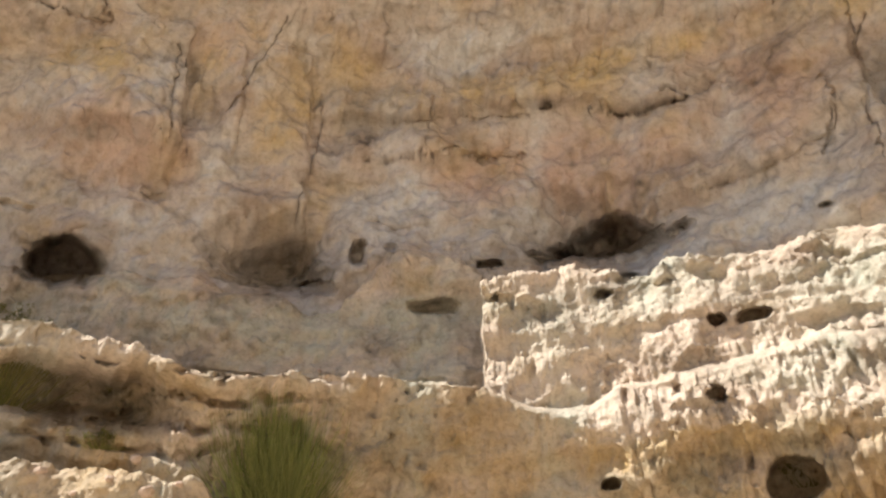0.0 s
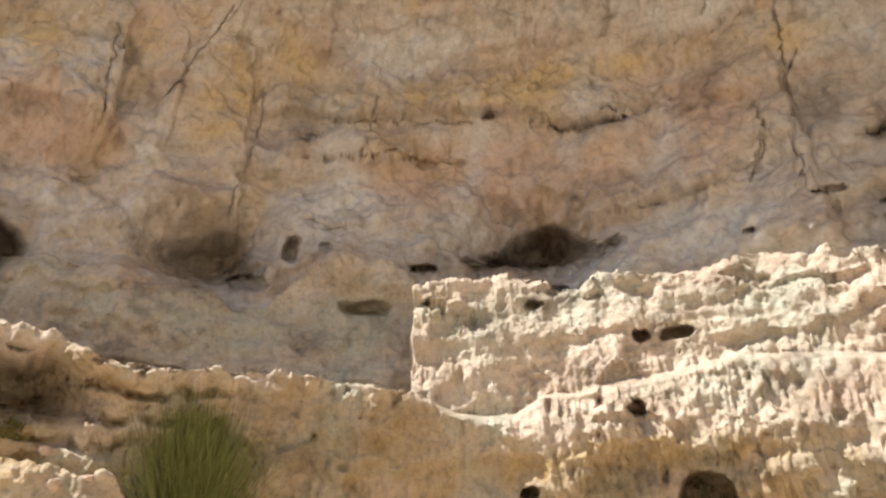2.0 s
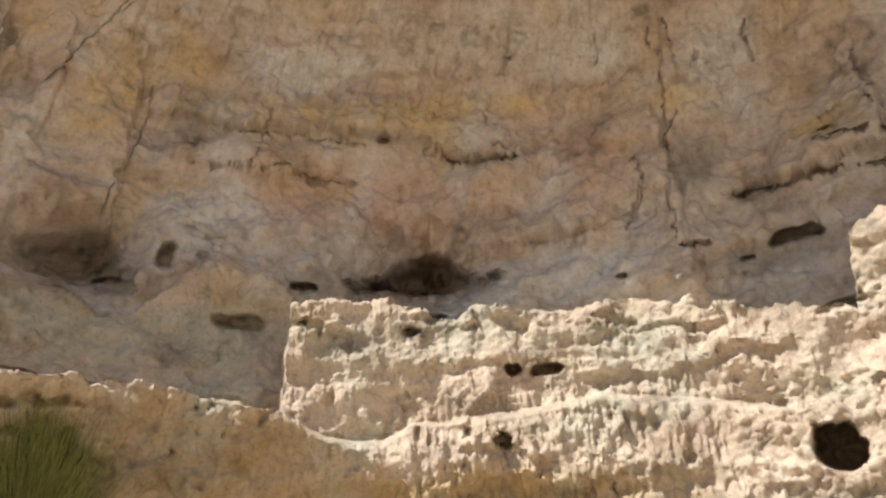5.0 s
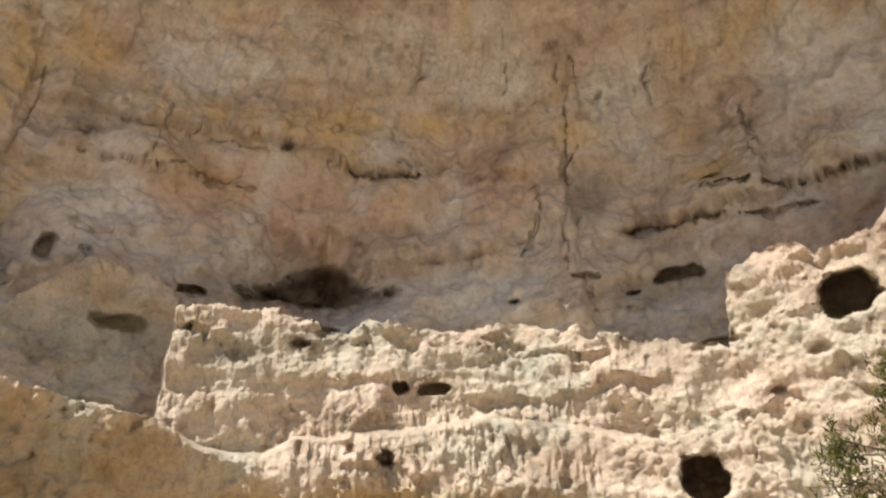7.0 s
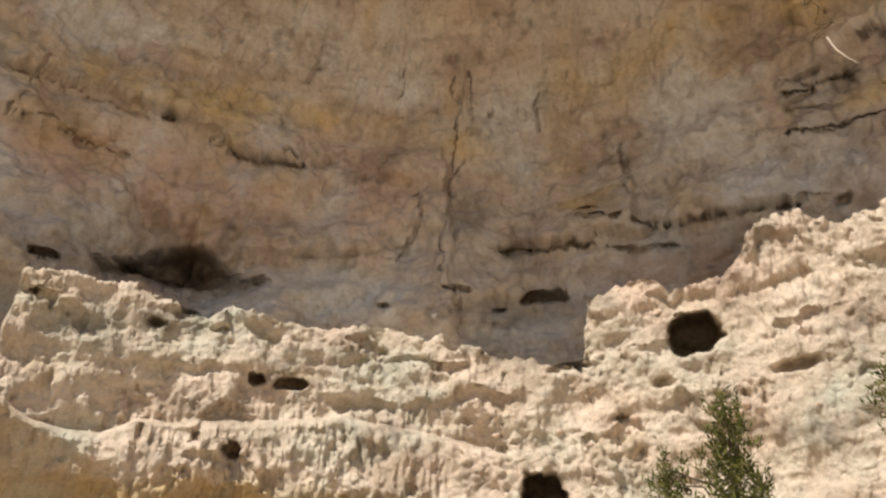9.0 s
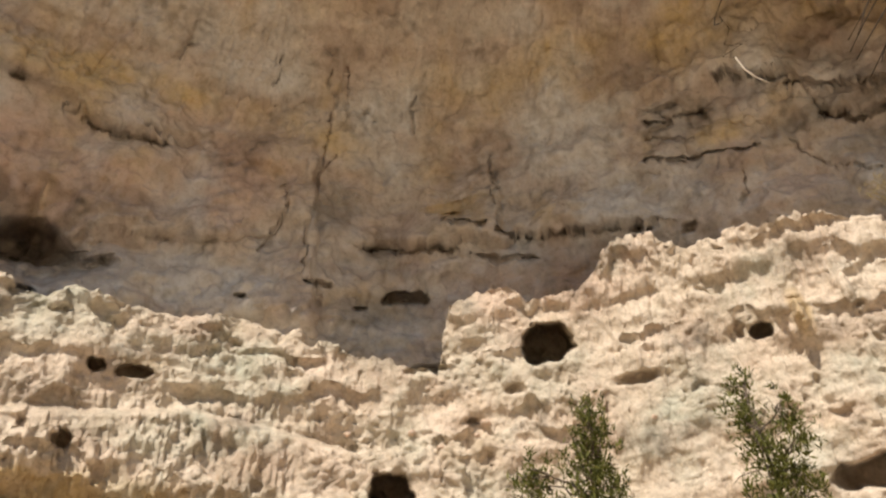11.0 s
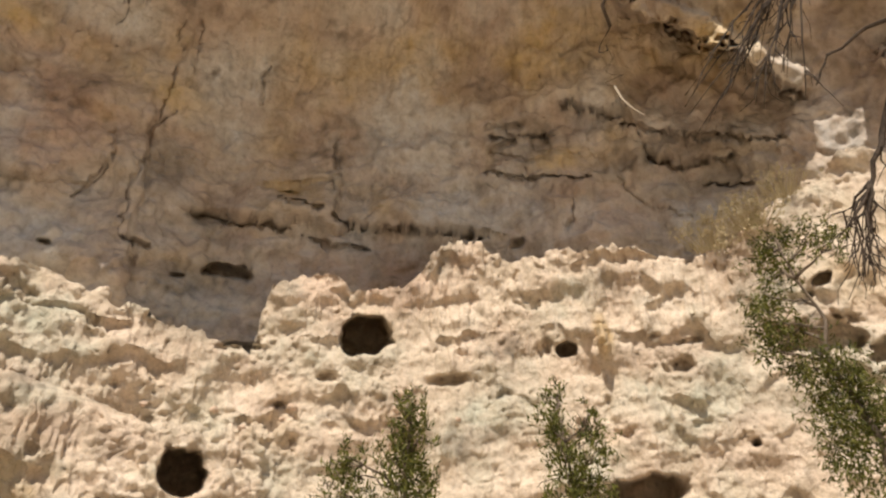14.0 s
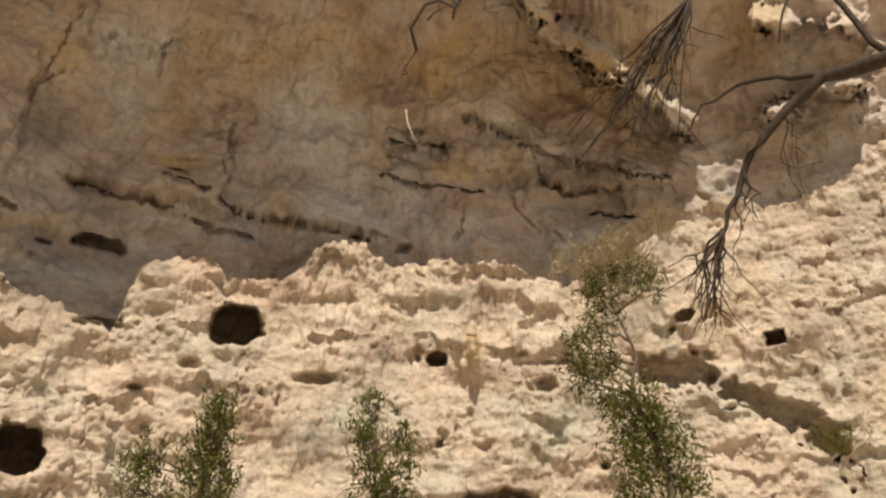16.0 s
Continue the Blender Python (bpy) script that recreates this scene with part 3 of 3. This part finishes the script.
def cliff_piece(name, keep, mat, label):
    """One sheet of the cliff: the cells of the relief for which keep holds."""
    rows, cols = keep.shape
    a = (np.arange(rows)[:, None] * (cols + 1) + np.arange(cols)[None, :])[keep]
    quads = np.stack([a, a + 1, a + cols + 2, a + cols + 1], -1)
    used, idx = np.unique(quads, return_inverse=True)
    me = bpy.data.meshes.new(name)
    me.vertices.add(len(used))
    me.vertices.foreach_set("co", P.reshape(-1, 3)[used].astype(np.float32).ravel())
    me.loops.add(quads.size)
    me.loops.foreach_set("vertex_index", idx.ravel().astype(np.int32))
    me.polygons.add(len(quads))
    me.polygons.foreach_set("loop_start", np.arange(0, quads.size, 4, dtype=np.int32))
    me.update(calc_edges=True)
    me.polygons.foreach_set("use_smooth", np.ones(len(quads), dtype=bool))
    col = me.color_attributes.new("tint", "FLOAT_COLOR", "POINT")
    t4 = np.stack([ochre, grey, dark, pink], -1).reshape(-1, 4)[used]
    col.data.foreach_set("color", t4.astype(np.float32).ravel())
    me.materials.append(mat)
    ob = new(name, me)
    return tagged(ob, label, "cliff", kind="structure")


mid = lambda q: 0.25 * (q[:-1, :-1] + q[1:, :-1] + q[:-1, 1:] + q[1:, 1:])
m_block, m_ledge, m_bench, m_az = mid(block), mid(ledge * (ledge_out > 3.3)), mid(bench), mid(AZ)
is_ledge = m_ledge > 0.02
is_block = (m_block > 0.02) & ~is_ledge
is_bench = (m_bench > 0.02) & ~is_ledge & ~is_block
east = (m_az > 46.9) & (is_block | is_ledge)
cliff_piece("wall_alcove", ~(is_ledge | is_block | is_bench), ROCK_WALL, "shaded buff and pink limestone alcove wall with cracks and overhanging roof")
cliff_piece("wall_bench", is_bench & ~east, ROCK_MASS, "pale grey shaded limestone bench with hollows at the alcove's foot")
cliff_piece("wall_block", is_block & ~east, ROCK_MASS, "sunlit knobby cream tufa block with small dark holes")
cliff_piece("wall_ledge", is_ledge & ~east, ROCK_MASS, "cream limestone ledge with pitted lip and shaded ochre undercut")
cliff_piece("wall_mass", east, ROCK_MASS, "sunlit rough cream limestone mass with round cave openings")

# top of the cliff and the ground
bm = bmesh.new()
verts = [[bm.verts.new(Vector(P[-1, j]) if k == 0 else Vector((P[-1, j][0] * k, P[-1, j][1] * k, P[-1, j][2] + 1.5 + 2 * (k > 3)))) for k in (0, 2.2, 4, 40)] for j in range(0, AZ.shape[1], 12)]
for c0, c1 in zip(verts, verts[1:]):
    for k in range(3):
        bm.faces.new((c0[k], c0[k + 1], c1[k + 1], c1[k]))
me = bpy.data.meshes.new("cliff_top")
bm.to_mesh(me)
me.materials.append(GROUND)
tagged(new("cliff_top", me), "dry buff soil plateau on top of the cliff", "ground", kind="structure")

gx = np.concatenate([-np.geomspace(3000, 45, 12), np.linspace(-40, 40, 70), np.geomspace(45, 3000, 12)])
GX, GY = np.meshgrid(gx, gx)
GZ = 0.12 * fractal(np.stack([GX * 0.3, GY * 0.3, GX * 0], -1), 3) * (np.hypot(GX, GY) < 60)
me = bpy.data.meshes.new("ground")
k = len(gx)
q = (np.arange(k - 1)[:, None] * k + np.arange(k - 1)[None, :]).ravel()
me.from_pydata(np.stack([GX, GY, GZ], -1).reshape(-1, 3).tolist(), [], np.stack([q, q + 1, q + k + 1, q + k], -1).tolist())
me.materials.append(GROUND)
tagged(new("ground", me), "dusty buff canyon floor below the cliff", "ground", kind="structure")


# ---- plants ----
def tube(bm, points, r0, r1, sides=6):
    """A tapered round stem along a run of points."""
    rings, count = [], len(points)
    for k, p in enumerate(points):
        ahead = (points[min(k + 1, count - 1)] - points[max(k - 1, 0)]).normalized()
        across = ahead.orthogonal().normalized()
        other = ahead.cross(across)
        rad = r0 + (r1 - r0) * k / max(1, count - 1)
        rings.append([bm.verts.new(p + rad * (across * math.cos(2 * math.pi * i / sides) + other * math.sin(2 * math.pi * i / sides))) for i in range(sides)])
    for a, b in zip(rings, rings[1:]):
        for i in range(sides):
            bm.faces.new((a[i], a[(i + 1) % sides], b[(i + 1) % sides], b[i]))
    bm.faces.new(rings[-1])
    bm.faces.new(list(reversed(rings[0])))


def bend(a, b, count, sway, rng):
    """A crooked run of points from a to b."""
    pts, off = [], Vector()
    for k in range(count + 1):
        u = k / count
        if 0 < k < count:
            off = off * 0.6 + Vector((rng.gauss(0, 1), rng.gauss(0, 1), rng.gauss(0, 0.6))) * sway
        pts.append(a.lerp(b, u) + off * math.sin(math.pi * u))
    return pts


def leaf_verts(at, along, side, length, width):
    up = along.cross(side)
    return [at, at + along * length * 0.45 + side * width * 0.5 + up * width * 0.12, at + along * length, at + along * length * 0.45 - side * width * 0.5 + up * width * 0.12]


def part(name, bm, mat, parent, label=""):
    me = bpy.data.meshes.new(name)
    bm.to_mesh(me)
    bm.free()
    for f in me.polygons:
        f.use_smooth = True
    me.materials.append(mat)
    ob = new(name, me)
    ob.parent = parent
    if parent is not None:
        ob.matrix_parent_inverse = parent.matrix_world.inverted()
    if label:
        tagged(ob, label)
    return ob


def leaves(name, spots, count, length, width, mat, parent, rng, droop=0.3, label="", tall=0.5):
    """Many single leaves scattered in soft clumps about the spots (place, radius)."""
    vs, fs = [], []
    for c, rad in spots:
        n_here = max(8, int(count * rad * rad))
        twigs = [c + Vector((rng.gauss(0, 0.36), rng.gauss(0, 0.36), rng.gauss(0, tall))) * rad for _ in range(max(3, n_here // 14))]
        for _ in range(n_here):
            at = rng.choice(twigs) + Vector((rng.gauss(0, 1), rng.gauss(0, 1), rng.gauss(0, 2.2))) * rad * 0.10
            along = Vector((rng.gauss(0, 0.6), rng.gauss(0, 0.6), rng.gauss(0, 0.5) - droop)).normalized()
            side = along.orthogonal().normalized()
            side.rotate(Matrix.Rotation(rng.uniform(0, 6.3), 3, along))
            k = len(vs)
            g = rng.uniform(0.6, 1.25)
            vs += [v[:] for v in leaf_verts(at, along, side, length * g, width * g)]
            fs.append((k, k + 1, k + 2, k + 3))
    me = bpy.data.meshes.new(name)
    me.from_pydata(vs, [], fs)
    me.materials.append(mat)
    ob = new(name, me)
    ob.parent = parent
    ob.matrix_parent_inverse = parent.matrix_world.inverted()
    if label:
        tagged(ob, label)
    return ob


def at(az, e, d):
    a = radians(az)
    return Vector((d * math.sin(a), d * math.cos(a), EYE_Z + d * math.tan(radians(e))))


def sapling(az, d, stem, lobes, seed, label, name="sapling", girth=0.035, density=7000, leaf=(0.075, 0.017), droop=-0.7, tall=0.65):
    """A young tree: stem through given height angles, limbs to each lobe of leaves. Lobes: bearing, height angle, radius."""
    rng = random.Random(seed)
    root = new(name)
    foot = at(az, 0, d)
    foot.z = 0
    root.location = foot
    bpy.context.view_layer.update()
    tagged(root, label, "tree", group="trees below the cliff")
    line = [foot + Vector((0, 0, -0.1))] + [at(a, e, d) for a, e in stem]
    pts = []
    for p, q_ in zip(line, line[1:]):
        pts += bend(p, q_, 5, 0.02, rng)[:-1]
    pts.append(line[-1])
    bm = bmesh.new()
    tube(bm, pts, girth, 0.008, 8)
    part("trunk", bm, BARK, root)
    spots = []
    for a, e, rad in lobes:
        c = at(a, e, d + rng.uniform(-0.25, 0.25))
        start = min((p for p in pts if p.z < c.z - 0.15), key=lambda p: (p - c).length, default=pts[2])
        bm = bmesh.new()
        tube(bm, bend(start, c, 5, 0.03, rng), girth * 0.4, 0.005, 5)
        for _ in range(4):
            tip = c + Vector((rng.gauss(0, 1), rng.gauss(0, 1), rng.gauss(0.2, 1))) * rad * 0.6
            tube(bm, bend(start.lerp(c, 0.7), tip, 3, 0.02, rng), 0.006, 0.003, 4)
        part("limb", bm, BARK, root)
        spots.append((c, rad))
    leaves("crown", spots, density, leaf[0], leaf[1], LEAF, root, rng, droop, tall=tall)
    return root


sapling(55.4, 7.0, [(55.3, 8), (55.6, 15), (56.0, 20.5)],
        [(56.2, 21.3, 0.12), (56.0, 20.2, 0.17), (55.6, 19.0, 0.2), (57.2, 19.2, 0.15), (56.6, 17.8, 0.2), (55.0, 17.4, 0.22), (55.9, 16.2, 0.24), (51.3, 17.4, 0.14), (51.6, 16.2, 0.2), (50.8, 14.8, 0.22), (57.0, 15.2, 0.2), (55.2, 14.4, 0.28), (52.6, 13.4, 0.26), (56.8, 13.2, 0.26)], 3,
        "slender young tree with narrow green leaves before the cliff")
sapling(68.0, 7.2, [(68.1, 8), (67.8, 14), (67.5, 19.5)],
        [(67.6, 21.0, 0.11), (67.4, 19.8, 0.16), (66.8, 18.6, 0.2), (67.8, 17.4, 0.22), (69.7, 19.2, 0.1), (69.9, 18.0, 0.15), (69.6, 16.6, 0.2), (67.2, 15.8, 0.22), (68.6, 15.0, 0.24), (69.6, 13.6, 0.24), (67.6, 13.4, 0.26)], 4,
        "dense young tree with two leafy tops before the cliff")
sapling(89.6, 7.5, [(89.2, 9), (88.6, 14.5), (87.3, 19.4), (87.9, 22.8), (86.6, 28)],
        [(86.5, 29.3, 0.2), (85.6, 28.4, 0.26), (88.6, 28.4, 0.24), (90.2, 27.6, 0.2), (86.0, 26.6, 0.3), (84.8, 25.0, 0.28), (84.0, 23.6, 0.26), (85.4, 23.0, 0.26), (83.4, 21.8, 0.22), (85.2, 20.4, 0.28), (86.8, 20.6, 0.24), (88.3, 19.0, 0.3), (86.3, 17.8, 0.3)], 5,
        "taller airy tree with thin crooked trunk and green leaves", girth=0.05, density=5600, droop=0.5, tall=0.45)
for ob in [o for o in scene.objects if o.name == "sapling.002"]:
    leaves("crown", [(at(a, e, 7.5), rad) for a, e, rad in ((88.4, 18.4, 0.3), (87.0, 16.9, 0.32), (89.6, 16.2, 0.3), (86.0, 15.4, 0.32), (88.4, 14.4, 0.36), (90.2, 13.4, 0.3), (86.8, 13.0, 0.36))], 5600, 0.075, 0.017, LEAF, ob, random.Random(12), 0.5)
    leaves("dry_crown", [(at(a, e, 7.5), rad) for a, e, rad in ((83.2, 29.6, 0.2), (85.0, 30.6, 0.2), (87.4, 31.0, 0.16), (90.2, 29.6, 0.18))], 2200, 0.05, 0.018, LEAF_PALE, ob, random.Random(13), label="pale dry leaves")


def bush(az, e, spread, tall, count, mat, seed, label, leafed=0.0, name="bush"):
    """A bush of many upright stems that grows out of the rock."""
    rng = random.Random(seed)
    foot = on_rock(az, e)
    root = new(name)
    root.location = foot
    bpy.context.view_layer.update()
    tagged(root, label, "bush")
    towards = Vector((-math.sin(radians(az)), -math.cos(radians(az)), 0))
    across = Vector((towards.y, -towards.x, 0))
    tufts = [bmesh.new() for _ in range(7)]
    spots = []
    for _ in range(count):
        u = rng.gauss(0, 0.4)
        bm = tufts[min(6, max(0, int(3.5 + u * 4)))]
        base = foot + across * u * spread * 0.5 + towards * rng.uniform(-0.02, 0.15)
        h = tall * rng.uniform(0.45, 1.0) * (1 - 0.45 * min(1, abs(u)))
        tip = base + across * (u * spread * 0.6 + rng.gauss(0, 0.12 * tall)) + towards * (0.35 + rng.uniform(0, 0.35)) * tall * 0.6 + Vector((0, 0, h))
        w = 0.011
        pts = bend(base, tip, 3, 0.035 * tall, rng)
        prev = None
        for k, p in enumerate(pts):
            s_ = w * (1 - k / 4)
            row = (bm.verts.new(p - across * s_), bm.verts.new(p + across * s_))
            if prev:
                bm.faces.new((prev[0], prev[1], row[1], row[0]))
            prev = row
        if rng.random() < leafed:
            spots.append((tip, 0.16))
    for bm in tufts:
        if len(bm.verts):
            part("tuft", bm, mat, root)
        else:
            bm.free()
    if spots:
        leaves("foliage", spots, 1500, 0.07, 0.026, mat, root, rng)
    return root


bush(-12.9, 12.8, 1.75, 4.1, 1100, GRASS, 21, "olive green broom-like bush at the ledge's foot")
bush(24.0, 13.0, 1.0, 0.9, 60, LEAF, 22, "small leafy green bush at a shaded hollow", 0.8)
bush(-33.2, 19.6, 2.8, 3.4, 420, LEAF_DRY, 23, "yellow green shrub against the shaded rock", 0.5)
bush(-25.0, 17.6, 1.0, 0.5, 90, LEAF_DRY, 24, "low dry weeds on the sunlit rock floor", 0.3)


bush(84.2, 28.8, 1.6, 1.2, 160, LEAF_PALE, 25, "pale dry bush on the rim of the sunlit rock", 0.35)
bush(87.4, 29.8, 1.5, 1.3, 170, LEAF_PALE, 26, "pale dry bush on the rim of the sunlit rock", 0.35)
bush(90.2, 31.2, 1.3, 1.1, 140, LEAF_PALE, 27, "pale dry bush on the rim of the sunlit rock", 0.3)
bush(98.6, 14.6, 1.2, 1.0, 80, LEAF_DRY, 28, "small green weeds in the shaded recess", 0.6)


def stone(az, e, size, seed):
    """A loose weathered stone that lies on the rock."""
    rng = random.Random(seed)
    bm = bmesh.new()
    bmesh.ops.create_icosphere(bm, subdivisions=3, radius=size * 0.5)
    shift = Vector((rng.uniform(0, 50), rng.uniform(0, 50), rng.uniform(0, 50)))
    for v in bm.verts:
        q_ = v.co / size
        v.co *= 1 + 0.35 * noise.noise(q_ * 1.6 + shift) + 0.18 * noise.noise(q_ * 4 + shift)
        v.co.z *= 0.72
    ob = part("stone", bm, ROCK_MASS, None)
    ob.location = on_rock(az, e, size * 0.12)
    ob.rotation_euler = (rng.uniform(-0.3, 0.3), rng.uniform(-0.3, 0.3), rng.uniform(0, 6))
    return tagged(ob, "rounded cream limestone stone lying on the ledge", "stone", "loose stones")


for k, (a, e, size) in enumerate([(-33, 16.2, 0.5), (-31, 15.4, 0.35), (-28.4, 16.4, 0.6), (-26.2, 15.2, 0.4), (-24, 16.3, 0.45), (-21.6, 15.6, 0.7), (-19.6, 16.2, 0.4), (-22.6, 17.4, 0.8), (50.0, 21.0, 0.6), (49.2, 20.4, 0.35),
                                  (57.8, 20.6, 0.5), (62.4, 20.0, 0.4), (44.2, 20.6, 0.5), (46.4, 19.8, 0.45), (39.4, 20.9, 0.4), (-15.6, 23.6, 0.3), (-10.2, 24.0, 0.35)]):
    stone(a, e, size * 0.55, 100 + k)


# ---- bare branches ----
def bare_tree(foot, line, girth, sprays, seed, label, mat, side=()):
    """A dead tree: a trunk, a limb along given places, and sprays of drooping twigs from points of the limb."""
    rng = random.Random(seed)
    root = new("bare_tree")
    root.location = foot
    bpy.context.view_layer.update()
    tagged(root, label, "tree")
    bm = bmesh.new()
    tube(bm, bend(foot - Vector((0, 0, 0.2)), line[0], 8, 0.12, rng), girth * 2.2, girth * 1.1, 10)
    part("trunk", bm, mat, root)
    bm = bmesh.new()
    pts = []
    for p, q_ in zip(line, line[1:]):
        pts += bend(p, q_, 4, 0.05, rng)[:-1]
    pts.append(line[-1])
    tube(bm, pts, girth, girth * 0.12, 8)
    part("limb", bm, mat, root)
    for run in side:
        bm = bmesh.new()
        pts2 = []
        for p, q_ in zip(run, run[1:]):
            pts2 += bend(p, q_, 4, 0.05, rng)[:-1]
        pts2.append(run[-1])
        tube(bm, pts2, girth * (0.4 if girth > 0.1 else 0.08), girth * (0.08 if girth > 0.1 else 0.03), 6)
        part("limb", bm, mat, root)
    for start, ends, thick, forks in sprays:
        bm = bmesh.new()
        for tip in ends:
            pts3 = bend(start, tip, 7, 0.09, rng)
            tube(bm, pts3, thick, 0.011, 5)
            for _ in range(forks):
                k = rng.randint(2, 6)
                way = (pts3[k] - pts3[k - 1]).normalized()
                to = pts3[k] + (way + Vector((rng.gauss(0, 0.45), rng.gauss(0, 0.45), rng.gauss(-0.25, 0.3)))) * rng.uniform(0.25, 0.9)
                tube(bm, bend(pts3[k], to, 4, 0.05, rng), thick * 0.5, 0.007, 4)
        part("spray", bm, mat, root)
    return root


D = 14.0
rs = random.Random(31)
droop_tips = [at(92.9 + rs.gauss(0, 1.0), 24.8 + rs.uniform(-0.8, 3.0), D + rs.gauss(0, 0.3)) for _ in range(9)]
fan_tips = [at(rs.uniform(82.5, 94.0), 36.9 + rs.uniform(0, 3.5), D + rs.gauss(0, 0.4)) for _ in range(16)]
bare_tree(at(124, -6.5, D), [at(121, 33, D), at(111.2, 37.2, D), at(106.2, 37.9, D), at(103.2, 36.9, D), at(99.2, 34.7, D), at(96.3, 31.4, D), at(94.4, 28.2, D)], 0.19,
          [(at(95.6, 30.3, D), droop_tips, 0.035, 4), (at(98.2, 33.8, D), [at(97.0, 29.8, D + 0.2), at(98.3, 30.4, D - 0.2), at(96.4, 31.0, D + 0.3)], 0.03, 2), (at(102.6, 36.4, D), [at(101.4, 32.5, D), at(103, 33.6, D + 0.3)], 0.02, 2), (at(98.4, 46.2, D), fan_tips, 0.034, 6)], 32, "dead dark tree with a bent limb and drooping bare twigs", DEAD_BARK,
          [[at(106.2, 37.9, D), at(103.8, 38.6, D), at(99.9, 39.4, D), at(96.5, 38.9, D), at(94.9, 37.4, D)], [at(121, 33, D), at(115, 43, D), at(104, 48.5, D), at(98.4, 46.2, D)],
           [at(111.2, 37.2, D), at(109, 42.5, D), at(106.5, 44, D), at(104, 41, D)]])
T_ = 3.1
twig_tree = bare_tree(Vector((1.2, -4.2, 0)), [Vector((1.5, -3.5, 6.5)), Vector((2.6, -0.8, 8.0)), at(80.5, 60, 3.4), at(77.5, 49.3, T_ + 0.2)], 0.045,
                      [(at(77.5, 49.3, T_ + 0.2), [at(73.6, 46.2, T_)], 0.005, 1)], 33, "bare tree with one thin twig hanging down, pale at its tip", DEAD_BARK,
                      [[at(73.6, 46.2, T_), at(72.3, 44.6, T_), at(72.1, 43.2, T_), at(72.5, 42.1, 3.05)]])
bm = bmesh.new()
tube(bm, [at(72.5, 42.1, 3.05), at(72.7, 41.2, 3.0), at(73.2, 40.4, 2.92), at(73.8, 39.7, 2.8)], 0.0055, 0.002, 6)
part("twig", bm, TWIG_PALE, twig_tree, "pale bare twig in the sun")
